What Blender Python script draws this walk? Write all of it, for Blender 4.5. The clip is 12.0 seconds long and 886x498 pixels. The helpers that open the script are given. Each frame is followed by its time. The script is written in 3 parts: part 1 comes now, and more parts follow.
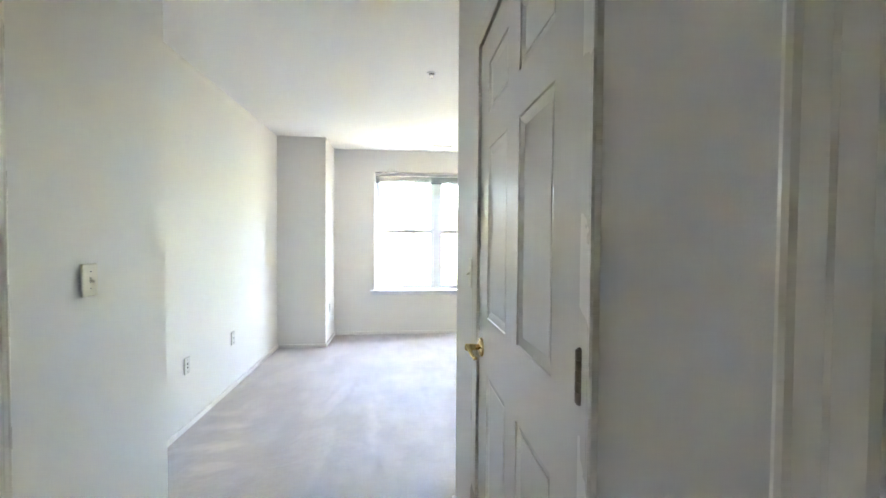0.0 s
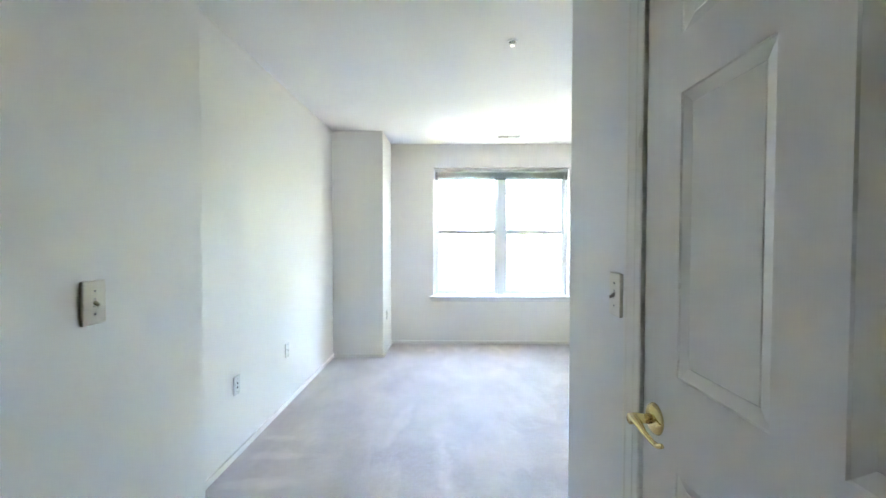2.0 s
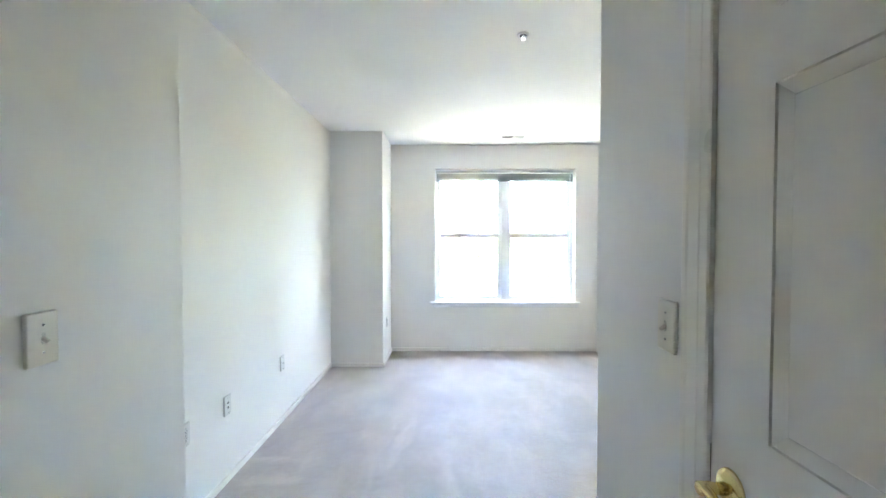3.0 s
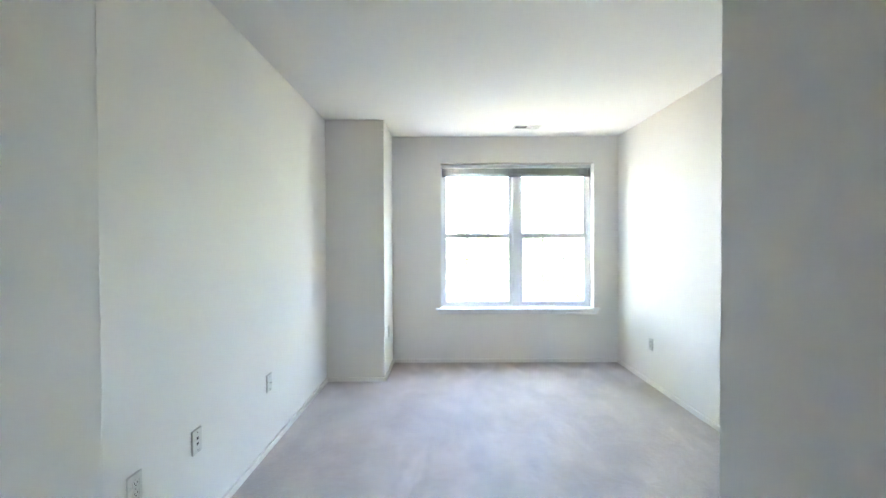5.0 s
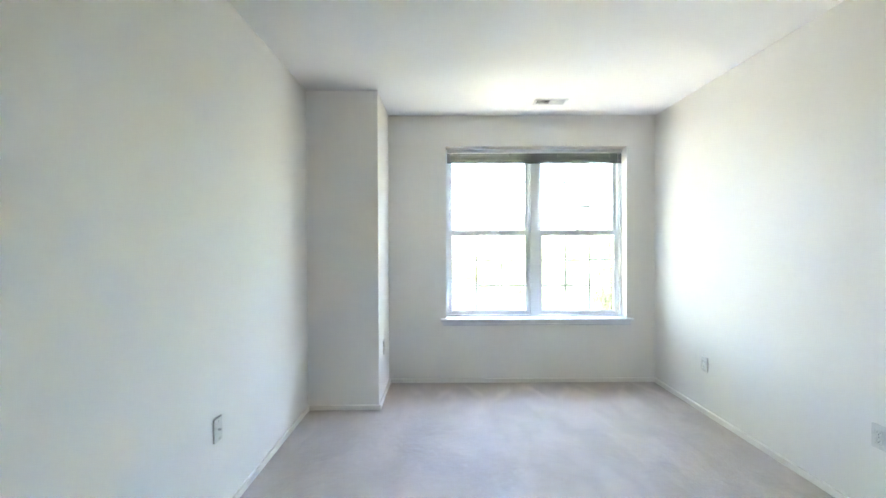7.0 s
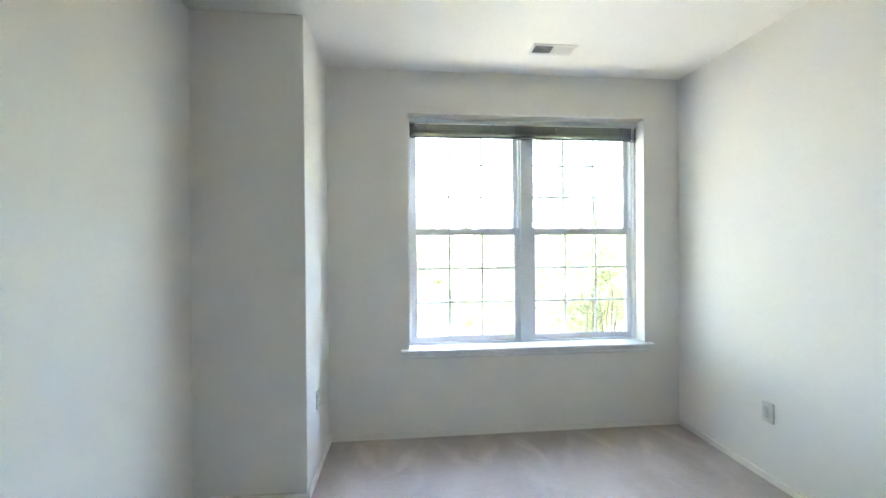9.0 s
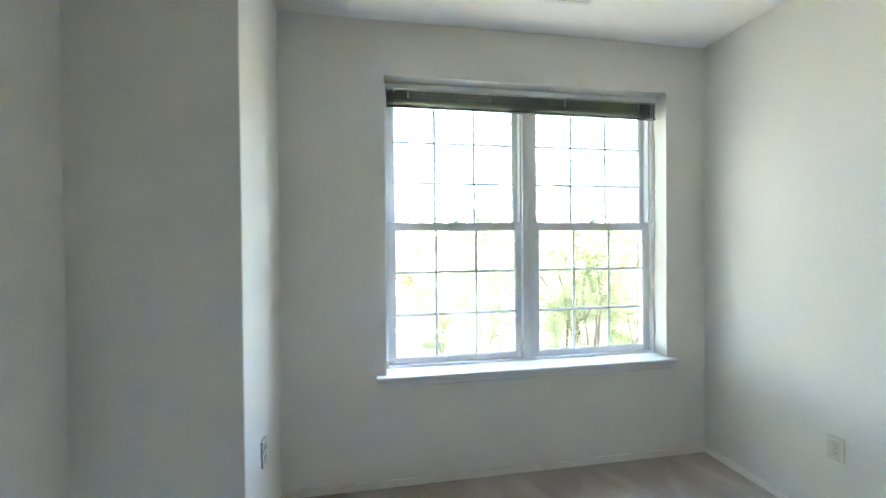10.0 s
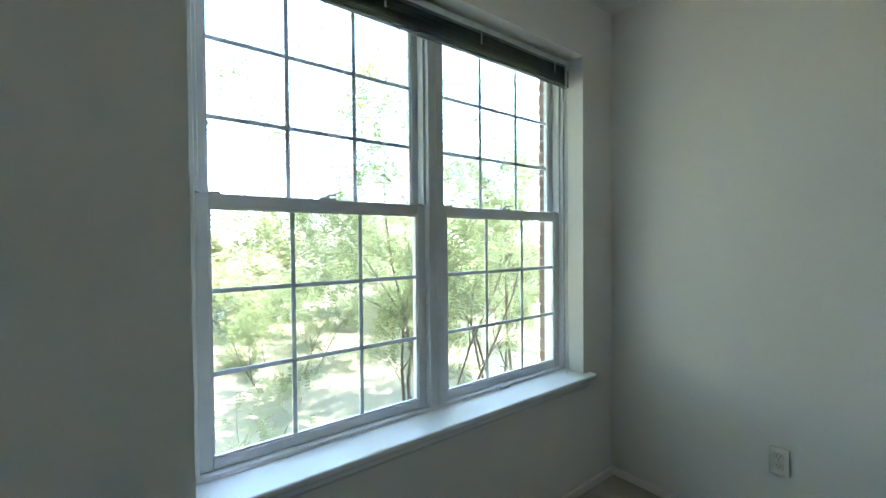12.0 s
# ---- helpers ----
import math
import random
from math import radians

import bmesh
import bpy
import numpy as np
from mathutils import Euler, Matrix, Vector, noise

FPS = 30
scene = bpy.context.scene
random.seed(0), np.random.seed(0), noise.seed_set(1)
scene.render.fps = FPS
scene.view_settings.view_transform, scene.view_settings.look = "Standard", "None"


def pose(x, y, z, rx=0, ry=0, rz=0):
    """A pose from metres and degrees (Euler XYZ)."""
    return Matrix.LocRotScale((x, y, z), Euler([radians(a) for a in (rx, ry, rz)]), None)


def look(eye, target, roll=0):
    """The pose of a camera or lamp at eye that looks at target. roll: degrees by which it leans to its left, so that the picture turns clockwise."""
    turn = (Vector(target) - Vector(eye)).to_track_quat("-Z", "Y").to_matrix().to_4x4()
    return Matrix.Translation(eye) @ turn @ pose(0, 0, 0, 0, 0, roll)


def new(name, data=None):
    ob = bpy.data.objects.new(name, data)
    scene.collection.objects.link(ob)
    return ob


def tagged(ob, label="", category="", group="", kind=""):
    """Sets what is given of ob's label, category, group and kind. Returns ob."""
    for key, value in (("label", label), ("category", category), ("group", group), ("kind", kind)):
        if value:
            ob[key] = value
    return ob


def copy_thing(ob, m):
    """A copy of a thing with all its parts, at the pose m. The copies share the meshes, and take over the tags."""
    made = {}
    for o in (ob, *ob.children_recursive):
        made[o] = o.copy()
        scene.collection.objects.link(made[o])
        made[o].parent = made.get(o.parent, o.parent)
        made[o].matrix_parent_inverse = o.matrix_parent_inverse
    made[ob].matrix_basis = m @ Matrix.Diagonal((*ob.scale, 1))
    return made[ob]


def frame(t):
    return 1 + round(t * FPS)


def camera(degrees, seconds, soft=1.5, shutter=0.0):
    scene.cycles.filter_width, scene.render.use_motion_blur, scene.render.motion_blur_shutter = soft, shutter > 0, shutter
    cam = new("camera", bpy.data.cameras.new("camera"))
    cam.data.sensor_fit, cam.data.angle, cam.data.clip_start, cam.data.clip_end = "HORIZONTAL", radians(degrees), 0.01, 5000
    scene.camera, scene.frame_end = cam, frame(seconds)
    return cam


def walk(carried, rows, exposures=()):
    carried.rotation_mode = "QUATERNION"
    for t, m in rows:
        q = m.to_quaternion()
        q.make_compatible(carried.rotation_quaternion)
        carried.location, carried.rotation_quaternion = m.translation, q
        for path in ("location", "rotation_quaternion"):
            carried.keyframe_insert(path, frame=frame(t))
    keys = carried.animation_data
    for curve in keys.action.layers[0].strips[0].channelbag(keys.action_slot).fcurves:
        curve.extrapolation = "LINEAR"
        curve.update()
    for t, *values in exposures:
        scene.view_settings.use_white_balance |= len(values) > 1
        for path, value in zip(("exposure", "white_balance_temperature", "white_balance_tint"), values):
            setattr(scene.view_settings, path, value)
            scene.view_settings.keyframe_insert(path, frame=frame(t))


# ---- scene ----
cam = camera(95.1, 12.0)
PATH = [
    (0, (-0.156, 1.359, 1.359), (0.053, 3.347, 1.309), 0.4),
    (0.5, (-0.217, 1.465, 1.354), (-0.124, 3.462, 1.301), 0.2),
    (1, (-0.26, 1.588, 1.366), (-0.266, 3.587, 1.313), 0.1),
    (1.5, (-0.309, 1.74, 1.364), (-0.337, 3.739, 1.311), 0.1),
    (2, (-0.322, 1.87, 1.372), (-0.351, 3.869, 1.322), 0.1),
    (2.5, (-0.329, 1.994, 1.403), (-0.353, 3.993, 1.352), 0.1),
    (3, (-0.371, 2.045, 1.42), (-0.39, 4.044, 1.37), -0.0),
    (5, (-0.484, 2.482, 1.377), (-0.489, 4.481, 1.349), -0.2),
    (5.5, (-0.512, 2.607, 1.36), (-0.512, 4.607, 1.335), -0.2),
    (6, (-0.522, 2.81, 1.345), (-0.521, 4.809, 1.32), -0.1),
    (6.5, (-0.533, 2.996, 1.341), (-0.529, 4.996, 1.317), -0.2),
    (7, (-0.569, 3.209, 1.342), (-0.559, 5.209, 1.323), -0.2),
    (9, (-0.556, 4.277, 1.357), (-0.361, 6.268, 1.343), -0.4),
    (9.5, (-0.591, 4.607, 1.371), (-0.315, 6.587, 1.345), -0.4),
    (10, (-0.603, 4.88, 1.359), (-0.25, 6.848, 1.334), -0.5),
    (10.5, (-0.653, 5.144, 1.353), (-0.184, 7.088, 1.327), -0.6),
    (11, (-0.645, 5.42, 1.35), (-0.014, 7.317, 1.32), -0.7),
    (11.5, (-0.651, 5.704, 1.336), (0.282, 7.473, 1.307), -0.6),
    (12, (-0.635, 5.9, 1.333), (0.571, 7.495, 1.297), -0.5),
]
EXPOSURES = [(0, 7.23, 6400, 29), (2, 7.12, 6000, 26), (3, 7.07, 6080, 27), (5.5, 6.63, 6100, 26), (7, 6.56, 6120, 25), (9.5, 6.00, 6170, 22), (10.5, 5.50, 6130, 17), (11, 5.16, 6110, 14), (11.5, 4.88, 6070, 12), (12, 4.46, 6000, 11)]
walk(cam, [(t, look(eye, target, roll)) for t, eye, target, roll in PATH], EXPOSURES)

# ---- world and light ----
SUN_ROT, SUN_ELEV = radians(112), radians(70)
world = bpy.data.worlds.new("world")
scene.world = world
world.use_nodes = True
wn, wl = world.node_tree.nodes, world.node_tree.links
sky = wn.new("ShaderNodeTexSky")
sky.sky_type, sky.sun_disc = "NISHITA", False
sky.sun_elevation, sky.sun_rotation = SUN_ELEV, SUN_ROT
wn["Background"].inputs["Strength"].default_value = 0.15
wl.new(sky.outputs[0], wn["Background"].inputs["Color"])

sun_data = bpy.data.lights.new("sun", "SUN")
sun_data.energy, sun_data.angle, sun_data.color = 2.7, radians(0.5), (1.0, 0.95, 0.87)
sun = new("sun", sun_data)
way = Vector((math.sin(SUN_ROT) * math.cos(SUN_ELEV), math.cos(SUN_ROT) * math.cos(SUN_ELEV), math.sin(SUN_ELEV)))
sun.matrix_world = look(way * 40, (0, 0, 0))


# ---- materials ----
def material(name, colour, rough=0.6, metal=0.0, vary=0.05, scale=3.0, bump=0.0, bump_scale=300.0, stretch=(1, 1, 1), coarse=0.0, coarse_scale=30.0, tint=None):
    """Base colour varied at two scales, with fine and coarse relief."""
    m = bpy.data.materials.new(name)
    m.use_nodes = True
    n, l = m.node_tree.nodes, m.node_tree.links
    b = n["Principled BSDF"]
    co = n.new("ShaderNodeTexCoord")
    mp = n.new("ShaderNodeMapping")
    mp.inputs["Scale"].default_value = stretch
    l.new(co.outputs["Object"], mp.inputs[0])
    big, fine = n.new("ShaderNodeTexNoise"), n.new("ShaderNodeTexNoise")
    big.inputs["Scale"].default_value, big.inputs["Detail"].default_value = scale, 5
    fine.inputs["Scale"].default_value, fine.inputs["Detail"].default_value = bump_scale, 3
    l.new(mp.outputs[0], big.inputs[0])
    l.new(mp.outputs[0], fine.inputs[0])
    mix = n.new("ShaderNodeMix")
    mix.data_type = "RGBA"
    other = tint or tuple(c * (1 - 2 * vary) for c in colour)
    mix.inputs[6].default_value, mix.inputs[7].default_value = (*colour, 1), (*other, 1)
    l.new(big.outputs[0], mix.inputs[0])
    l.new(mix.outputs[2], b.inputs["Base Color"])
    b.inputs["Metallic"].default_value = metal
    rr = n.new("ShaderNodeMapRange")
    rr.inputs[3].default_value, rr.inputs[4].default_value = rough * 0.85, min(1, rough * 1.15)
    l.new(big.outputs[0], rr.inputs[0])
    l.new(rr.outputs[0], b.inputs["Roughness"])
    if bump or coarse:
        up = n.new("ShaderNodeBump")
        up.inputs["Strength"].default_value, up.inputs["Distance"].default_value = bump, 0.002
        l.new(fine.outputs[0], up.inputs["Height"])
        last = up
        if coarse:
            wav = n.new("ShaderNodeTexNoise")
            wav.inputs["Scale"].default_value, wav.inputs["Detail"].default_value = coarse_scale, 4
            l.new(mp.outputs[0], wav.inputs[0])
            up2 = n.new("ShaderNodeBump")
            up2.inputs["Strength"].default_value, up2.inputs["Distance"].default_value = coarse, 0.006
            l.new(wav.outputs[0], up2.inputs["Height"])
            l.new(up.outputs[0], up2.inputs["Normal"])
            last = up2
        l.new(last.outputs[0], b.inputs["Normal"])
    return m


WALL = material("wall_paint", (0.85, 0.822, 0.762), 0.6, vary=0.015, scale=1.3, bump=0.12, bump_scale=350, coarse=0.05, coarse_scale=5)
CEIL = material("ceiling_paint", (0.87, 0.857, 0.83), 0.9, vary=0.015, scale=1.1, bump=0.2, bump_scale=260)
TRIM = material("trim_enamel", (0.86, 0.815, 0.715), 0.28, vary=0.02, scale=4, bump=0.05, bump_scale=120, coarse=0.03, coarse_scale=14)
BASE = material("baseboard_paint", (0.86, 0.825, 0.755), 0.5, vary=0.02, scale=4, bump=0.05, bump_scale=120)
DOOR = material("door_enamel", (0.85, 0.805, 0.715), 0.24, vary=0.02, scale=4, bump=0.12, bump_scale=80, stretch=(3, 3, 0.15))
VINYL = material("window_vinyl", (0.86, 0.87, 0.88), 0.32, vary=0.02, scale=6, bump=0.03)
GRILLE = material("grille_white", (0.87, 0.89, 0.91), 0.4, vary=0.02)
PLASTIC = material("ivory_plastic", (0.86, 0.81, 0.68), 0.3, vary=0.02, scale=20)
WHITE_PLASTIC = material("white_plastic", (0.71, 0.695, 0.64), 0.28, vary=0.02, scale=20)
# near-black colour that paints the shade inside slots, holes and recesses
DARK = material("slot_shade", (0.03, 0.028, 0.025), 0.6)
BRASS = material("polished_brass", (0.83, 0.66, 0.33), 0.16, 1.0, vary=0.08, scale=30)
AGED_BRASS = material("aged_brass", (0.42, 0.31, 0.17), 0.24, 1.0, vary=0.15, scale=40)
STOOL = material("stool_enamel", (0.83, 0.835, 0.83), 0.3, vary=0.02, scale=5, bump=0.04, bump_scale=120)
HINGE = material("worn_hinge_brass", (0.34, 0.28, 0.21), 0.38, 1.0, vary=0.25, scale=60, bump=0.2)
SLAT = material("blind_slat", (0.12, 0.145, 0.155), 0.32, vary=0.08, scale=8)
RAIL = material("blind_rail", (0.68, 0.70, 0.70), 0.35, vary=0.03)
LADDER = material("ladder_tape", (0.35, 0.37, 0.37), 0.7, vary=0.05)
CORD = material("cord", (0.8, 0.8, 0.77), 0.8)
STEEL = material("chrome", (0.7, 0.7, 0.7), 0.25, 1.0)
VENT = material("vent_enamel", (0.78, 0.78, 0.76), 0.4, vary=0.03, scale=20)
BARK = material("bark", (0.10, 0.07, 0.05), 0.9, vary=0.3, scale=9, bump=0.8, bump_scale=60, stretch=(1, 1, 0.3))
MORTAR = material("mortar", (0.42, 0.38, 0.34), 0.9, vary=0.15, scale=20, bump=0.5)
GROUND = material("dry_grass", (0.21, 0.19, 0.12), 0.95, scale=0.6, tint=(0.28, 0.25, 0.17), bump=1.0, bump_scale=30, coarse=0.8, coarse_scale=4)


def brick_material():
    m = material("fired_brick", (0.23, 0.14, 0.11), 0.85, vary=0.2, scale=25, bump=0.6, bump_scale=150)
    n, l = m.node_tree.nodes, m.node_tree.links
    info, hsv = n.new("ShaderNodeObjectInfo"), n.new("ShaderNodeHueSaturation")
    rng = n.new("ShaderNodeMapRange")
    rng.inputs[3].default_value, rng.inputs[4].default_value = 0.75, 1.2
    l.new(info.outputs["Random"], rng.inputs[0])
    l.new(rng.outputs[0], hsv.inputs["Value"])
    b = n["Principled BSDF"]
    l.new(b.inputs["Base Color"].links[0].from_socket, hsv.inputs["Color"])
    l.new(hsv.outputs[0], b.inputs["Base Color"])
    return m


CARPET_STROKES = [(-1.36, 4.45, 0.26, 0.06, 0), (-1.34, 4.15, 0.25, 0.065, 1), (-1.2, 3.91, 0.2, 0.06, -3), (-1.44, 4.67, 0.16, 0.05, 2), (-0.62, 4.9, 0.4, 0.06, 78), (-0.3, 4.4, 0.5, 0.07, 95)]
for i in range(9):
    CARPET_STROKES.append((-0.75 + i * 0.27, 6.99 - 0.05 * (i % 2), 0.24, 0.05, 62 if i % 2 else 115))


def carpet_material():
    """Cut-pile carpet: speckled tufts, trodden patches and vacuum strokes."""
    m = bpy.data.materials.new("cut_pile_carpet")
    m.use_nodes = True
    n, l = m.node_tree.nodes, m.node_tree.links
    b = n["Principled BSDF"]
    co = n.new("ShaderNodeTexCoord")

    def noise_at(scale, detail, stretch=(1, 1, 1), turn=0.0):
        mp, t = n.new("ShaderNodeMapping"), n.new("ShaderNodeTexNoise")
        mp.inputs["Scale"].default_value, mp.inputs["Rotation"].default_value = stretch, (0, 0, turn)
        t.inputs["Scale"].default_value, t.inputs["Detail"].default_value = scale, detail
        l.new(co.outputs["Object"], mp.inputs[0])
        l.new(mp.outputs[0], t.inputs[0])
        return t.outputs[0]

    def ramp(src, lo, hi, a, c):
        r = n.new("ShaderNodeMapRange")
        r.inputs[1].default_value, r.inputs[2].default_value, r.inputs[3].default_value, r.inputs[4].default_value = lo, hi, a, c
        l.new(src, r.inputs[0])
        return r.outputs[0]

    def times(a, c):
        k = n.new("ShaderNodeMath")
        k.operation = "MULTIPLY"
        l.new(a, k.inputs[0]), l.new(c, k.inputs[1])
        return k.outputs[0]

    tuft = noise_at(170, 3)
    patch = ramp(noise_at(4.2, 5), 0.38, 0.62, 0.93, 1.04)
    stroke = ramp(noise_at(1.9, 3, (1.9, 0.8, 1), 0.35), 0.44, 0.56, 0.90, 1.05)
    speck = ramp(tuft, 0.3, 0.7, 0.62, 1.22)
    streak = ramp(noise_at(1.5, 1, (7.0, 1.1, 1), -0.3), 0.60, 0.68, 1.0, 1.07)
    brushed = times(times(patch, stroke), streak)
    # single strokes of the vacuum cleaner where the pile leans the other way: centre, half length, half width, turn
    for cx, cy, half, wide, turn in CARPET_STROKES:
        mp, ln, ad = n.new("ShaderNodeMapping"), n.new("ShaderNodeVectorMath"), n.new("ShaderNodeVectorMath")
        mp.vector_type = "TEXTURE"
        mp.inputs["Location"].default_value, mp.inputs["Rotation"].default_value = (cx, cy, 0), (0, 0, radians(turn))
        mp.inputs["Scale"].default_value = (half, wide, 1)
        wob, tex = n.new("ShaderNodeVectorMath"), n.new("ShaderNodeTexNoise")
        tex.inputs["Scale"].default_value, tex.inputs["Detail"].default_value = 9, 4
        l.new(co.outputs["Object"], tex.inputs[0])
        wob.operation, wob.inputs[1].default_value = "MULTIPLY", (0.12, 0.12, 0)
        l.new(tex.outputs["Color"], wob.inputs[0])
        l.new(co.outputs["Object"], ad.inputs[0]), l.new(wob.outputs[0], ad.inputs[1])
        ln.operation = "LENGTH"
        l.new(ad.outputs[0], mp.inputs[0]), l.new(mp.outputs[0], ln.inputs[0])
        brushed = times(brushed, ramp(ln.outputs["Value"], 0.5, 1.05, 1.2, 1.0))
    value = times(brushed, speck)
    hsv = n.new("ShaderNodeHueSaturation")
    hsv.inputs["Color"].default_value = (0.48, 0.385, 0.31, 1)
    l.new(value, hsv.inputs["Value"])
    l.new(hsv.outputs[0], b.inputs["Base Color"])
    b.inputs["Roughness"].default_value = 0.62
    b.inputs["Specular IOR Level"].default_value = 0.7
    l.new(ramp(brushed, 0.80, 1.14, 0.85, 1.0), b.inputs["Sheen Weight"])
    b.inputs["Sheen Roughness"].default_value = 0.4
    up, up2 = n.new("ShaderNodeBump"), n.new("ShaderNodeBump")
    up.inputs["Strength"].default_value, up.inputs["Distance"].default_value = 0.7, 0.005
    up2.inputs["Strength"].default_value, up2.inputs["Distance"].default_value = 0.18, 0.02
    l.new(tuft, up.inputs["Height"])
    l.new(noise_at(24, 3), up2.inputs["Height"])
    l.new(up.outputs[0], up2.inputs["Normal"])
    l.new(up2.outputs[0], b.inputs["Normal"])
    return m


def glass_material():
    m = bpy.data.materials.new("clear_glass")
    m.use_nodes = True
    n, l = m.node_tree.nodes, m.node_tree.links
    n.remove(n["Principled BSDF"])
    mix, clear, gloss, weight, power, rng = (n.new("ShaderNode" + k) for k in ("MixShader", "BsdfTransparent", "BsdfGlossy", "LayerWeight", "Math", "MapRange"))
    weight.inputs["Blend"].default_value = 0.5
    power.operation, power.inputs[1].default_value = "POWER", 5
    rng.inputs[3].default_value, rng.inputs[4].default_value = 0.035, 0.9
    gloss.inputs["Roughness"].default_value = 0.02
    l.new(weight.outputs["Facing"], power.inputs[0]), l.new(power.outputs[0], rng.inputs[0])
    clear.inputs["Color"].default_value = (0.95, 0.97, 0.96, 1)
    l.new(rng.outputs[0], mix.inputs[0]), l.new(clear.outputs[0], mix.inputs[1]), l.new(gloss.outputs[0], mix.inputs[2])
    l.new(mix.outputs[0], n["Material Output"].inputs[0])
    return m


def leaf_material(name, colour, other):
    m = material(name, colour, 0.55, scale=3, tint=other)
    n, l = m.node_tree.nodes, m.node_tree.links
    b = n["Principled BSDF"]
    geo, hsv, rng = n.new("ShaderNodeNewGeometry"), n.new("ShaderNodeHueSaturation"), n.new("ShaderNodeMapRange")
    rng.inputs[3].default_value, rng.inputs[4].default_value = 0.65, 1.35
    l.new(geo.outputs["Random Per Island"], rng.inputs[0]), l.new(rng.outputs[0], hsv.inputs["Value"])
    l.new(b.inputs["Base Color"].links[0].from_socket, hsv.inputs["Color"])
    l.new(hsv.outputs[0], b.inputs["Base Color"])
    trans, mix = n.new("ShaderNodeBsdfTranslucent"), n.new("ShaderNodeMixShader")
    l.new(hsv.outputs[0], trans.inputs["Color"])
    mix.inputs[0].default_value = 0.5
    l.new(b.outputs[0], mix.inputs[1]), l.new(trans.outputs[0], mix.inputs[2])
    l.new(mix.outputs[0], n["Material Output"].inputs[0])
    return m


BRICK, CARPET, GLASS = brick_material(), carpet_material(), glass_material()
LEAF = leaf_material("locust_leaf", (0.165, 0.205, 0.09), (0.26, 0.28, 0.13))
# paler than the near leaf: the bright outdoor glare is put into the colour
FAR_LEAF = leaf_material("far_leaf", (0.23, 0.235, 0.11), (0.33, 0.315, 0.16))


# ---- mesh tools ----
def mesh_of(name, bm, mat, smooth=False):
    bmesh.ops.recalc_face_normals(bm, faces=bm.faces)
    me = bpy.data.meshes.new(name)
    bm.to_mesh(me)
    bm.free()
    me.materials.append(mat)
    if smooth:
        for p in me.polygons:
            p.use_smooth = True
    return me


def part(name, bm, mat, parent, label="", smooth=False):
    ob = new(name, mesh_of(name, bm, mat, smooth))
    ob.parent = parent
    if label:
        ob["label"] = label
    return ob


def solid(name, bm, mat, label, category, kind="structure", smooth=False):
    return tagged(new(name, mesh_of(name, bm, mat, smooth)), label, category, kind=kind)


def thing(name, m, label, category, group="", kind=""):
    ob = new(name)
    ob.empty_display_size = 0.05
    ob.matrix_world = m
    return tagged(ob, label, category, group, kind)


def box(bm, x, y, z, bevel=0.0, seg=2):
    r = bmesh.ops.create_cube(bm, size=1)
    for v in r["verts"]:
        v.co = Vector(((x[0] + x[1]) / 2 + v.co.x * (x[1] - x[0]), (y[0] + y[1]) / 2 + v.co.y * (y[1] - y[0]), (z[0] + z[1]) / 2 + v.co.z * (z[1] - z[0])))
    if bevel:
        edges = list({e for v in r["verts"] for e in v.link_edges})
        bmesh.ops.bevel(bm, geom=edges, offset=bevel, segments=seg, affect="EDGES", profile=0.5)
    return bm


def boxed(x, y, z, bevel=0.0, seg=2):
    return box(bmesh.new(), x, y, z, bevel, seg)


def prism(bm, pts, z0, z1, rounded=()):
    """An upright prism over a plan; the corners listed in rounded are softened."""
    low = [bm.verts.new((x, y, z0)) for x, y in pts]
    high = [bm.verts.new((x, y, z1)) for x, y in pts]
    k = len(pts)
    bm.faces.new(low[::-1]), bm.faces.new(high)
    for i in range(k):
        bm.faces.new((low[i], low[(i + 1) % k], high[(i + 1) % k], high[i]))
    edges = [e for e in bm.edges if any({low[i], high[i]} == set(e.verts) for i in rounded)]
    if edges:
        bmesh.ops.bevel(bm, geom=edges, offset=0.006, segments=3, affect="EDGES", profile=0.5)
    return bm


def tube(bm, pts, radii, sides=8, caps=True, squash=1.0):
    """A tapered tube along points."""
    pts = [Vector(p) for p in pts]
    rings = []
    for i, p in enumerate(pts):
        d = (pts[min(i + 1, len(pts) - 1)] - pts[max(i - 1, 0)]).normalized()
        a = d.cross(Vector((0, 0, 1)) if abs(d.z) < 0.9 else Vector((0, 1, 0))).normalized()
        c = d.cross(a)
        rings.append([bm.verts.new(p + radii[i] * (a * math.cos(u) + c * squash * math.sin(u))) for u in (2 * math.pi * j / sides for j in range(sides))])
    for r, s in zip(rings, rings[1:]):
        for j in range(sides):
            bm.faces.new((r[j], r[(j + 1) % sides], s[(j + 1) % sides], s[j]))
    if caps:
        bm.faces.new(rings[0][::-1]), bm.faces.new(rings[-1])
    return bm


def lathe(bm, prof, sides=24, axis="y", at=(0, 0, 0)):
    """A turned body; prof gives radius and place along the axis."""
    rings = []
    for r, h in prof:
        ring = []
        for j in range(sides):
            u = 2 * math.pi * j / sides
            c, s = r * math.cos(u), r * math.sin(u)
            ring.append(bm.verts.new(Vector(at) + (Vector((c, h, s)) if axis == "y" else Vector((c, s, h)))))
        rings.append(ring)
    for r, s in zip(rings, rings[1:]):
        for j in range(sides):
            bm.faces.new((r[j], r[(j + 1) % sides], s[(j + 1) % sides], s[j]))
    bm.faces.new(rings[0]), bm.faces.new(rings[-1][::-1])
    return bm


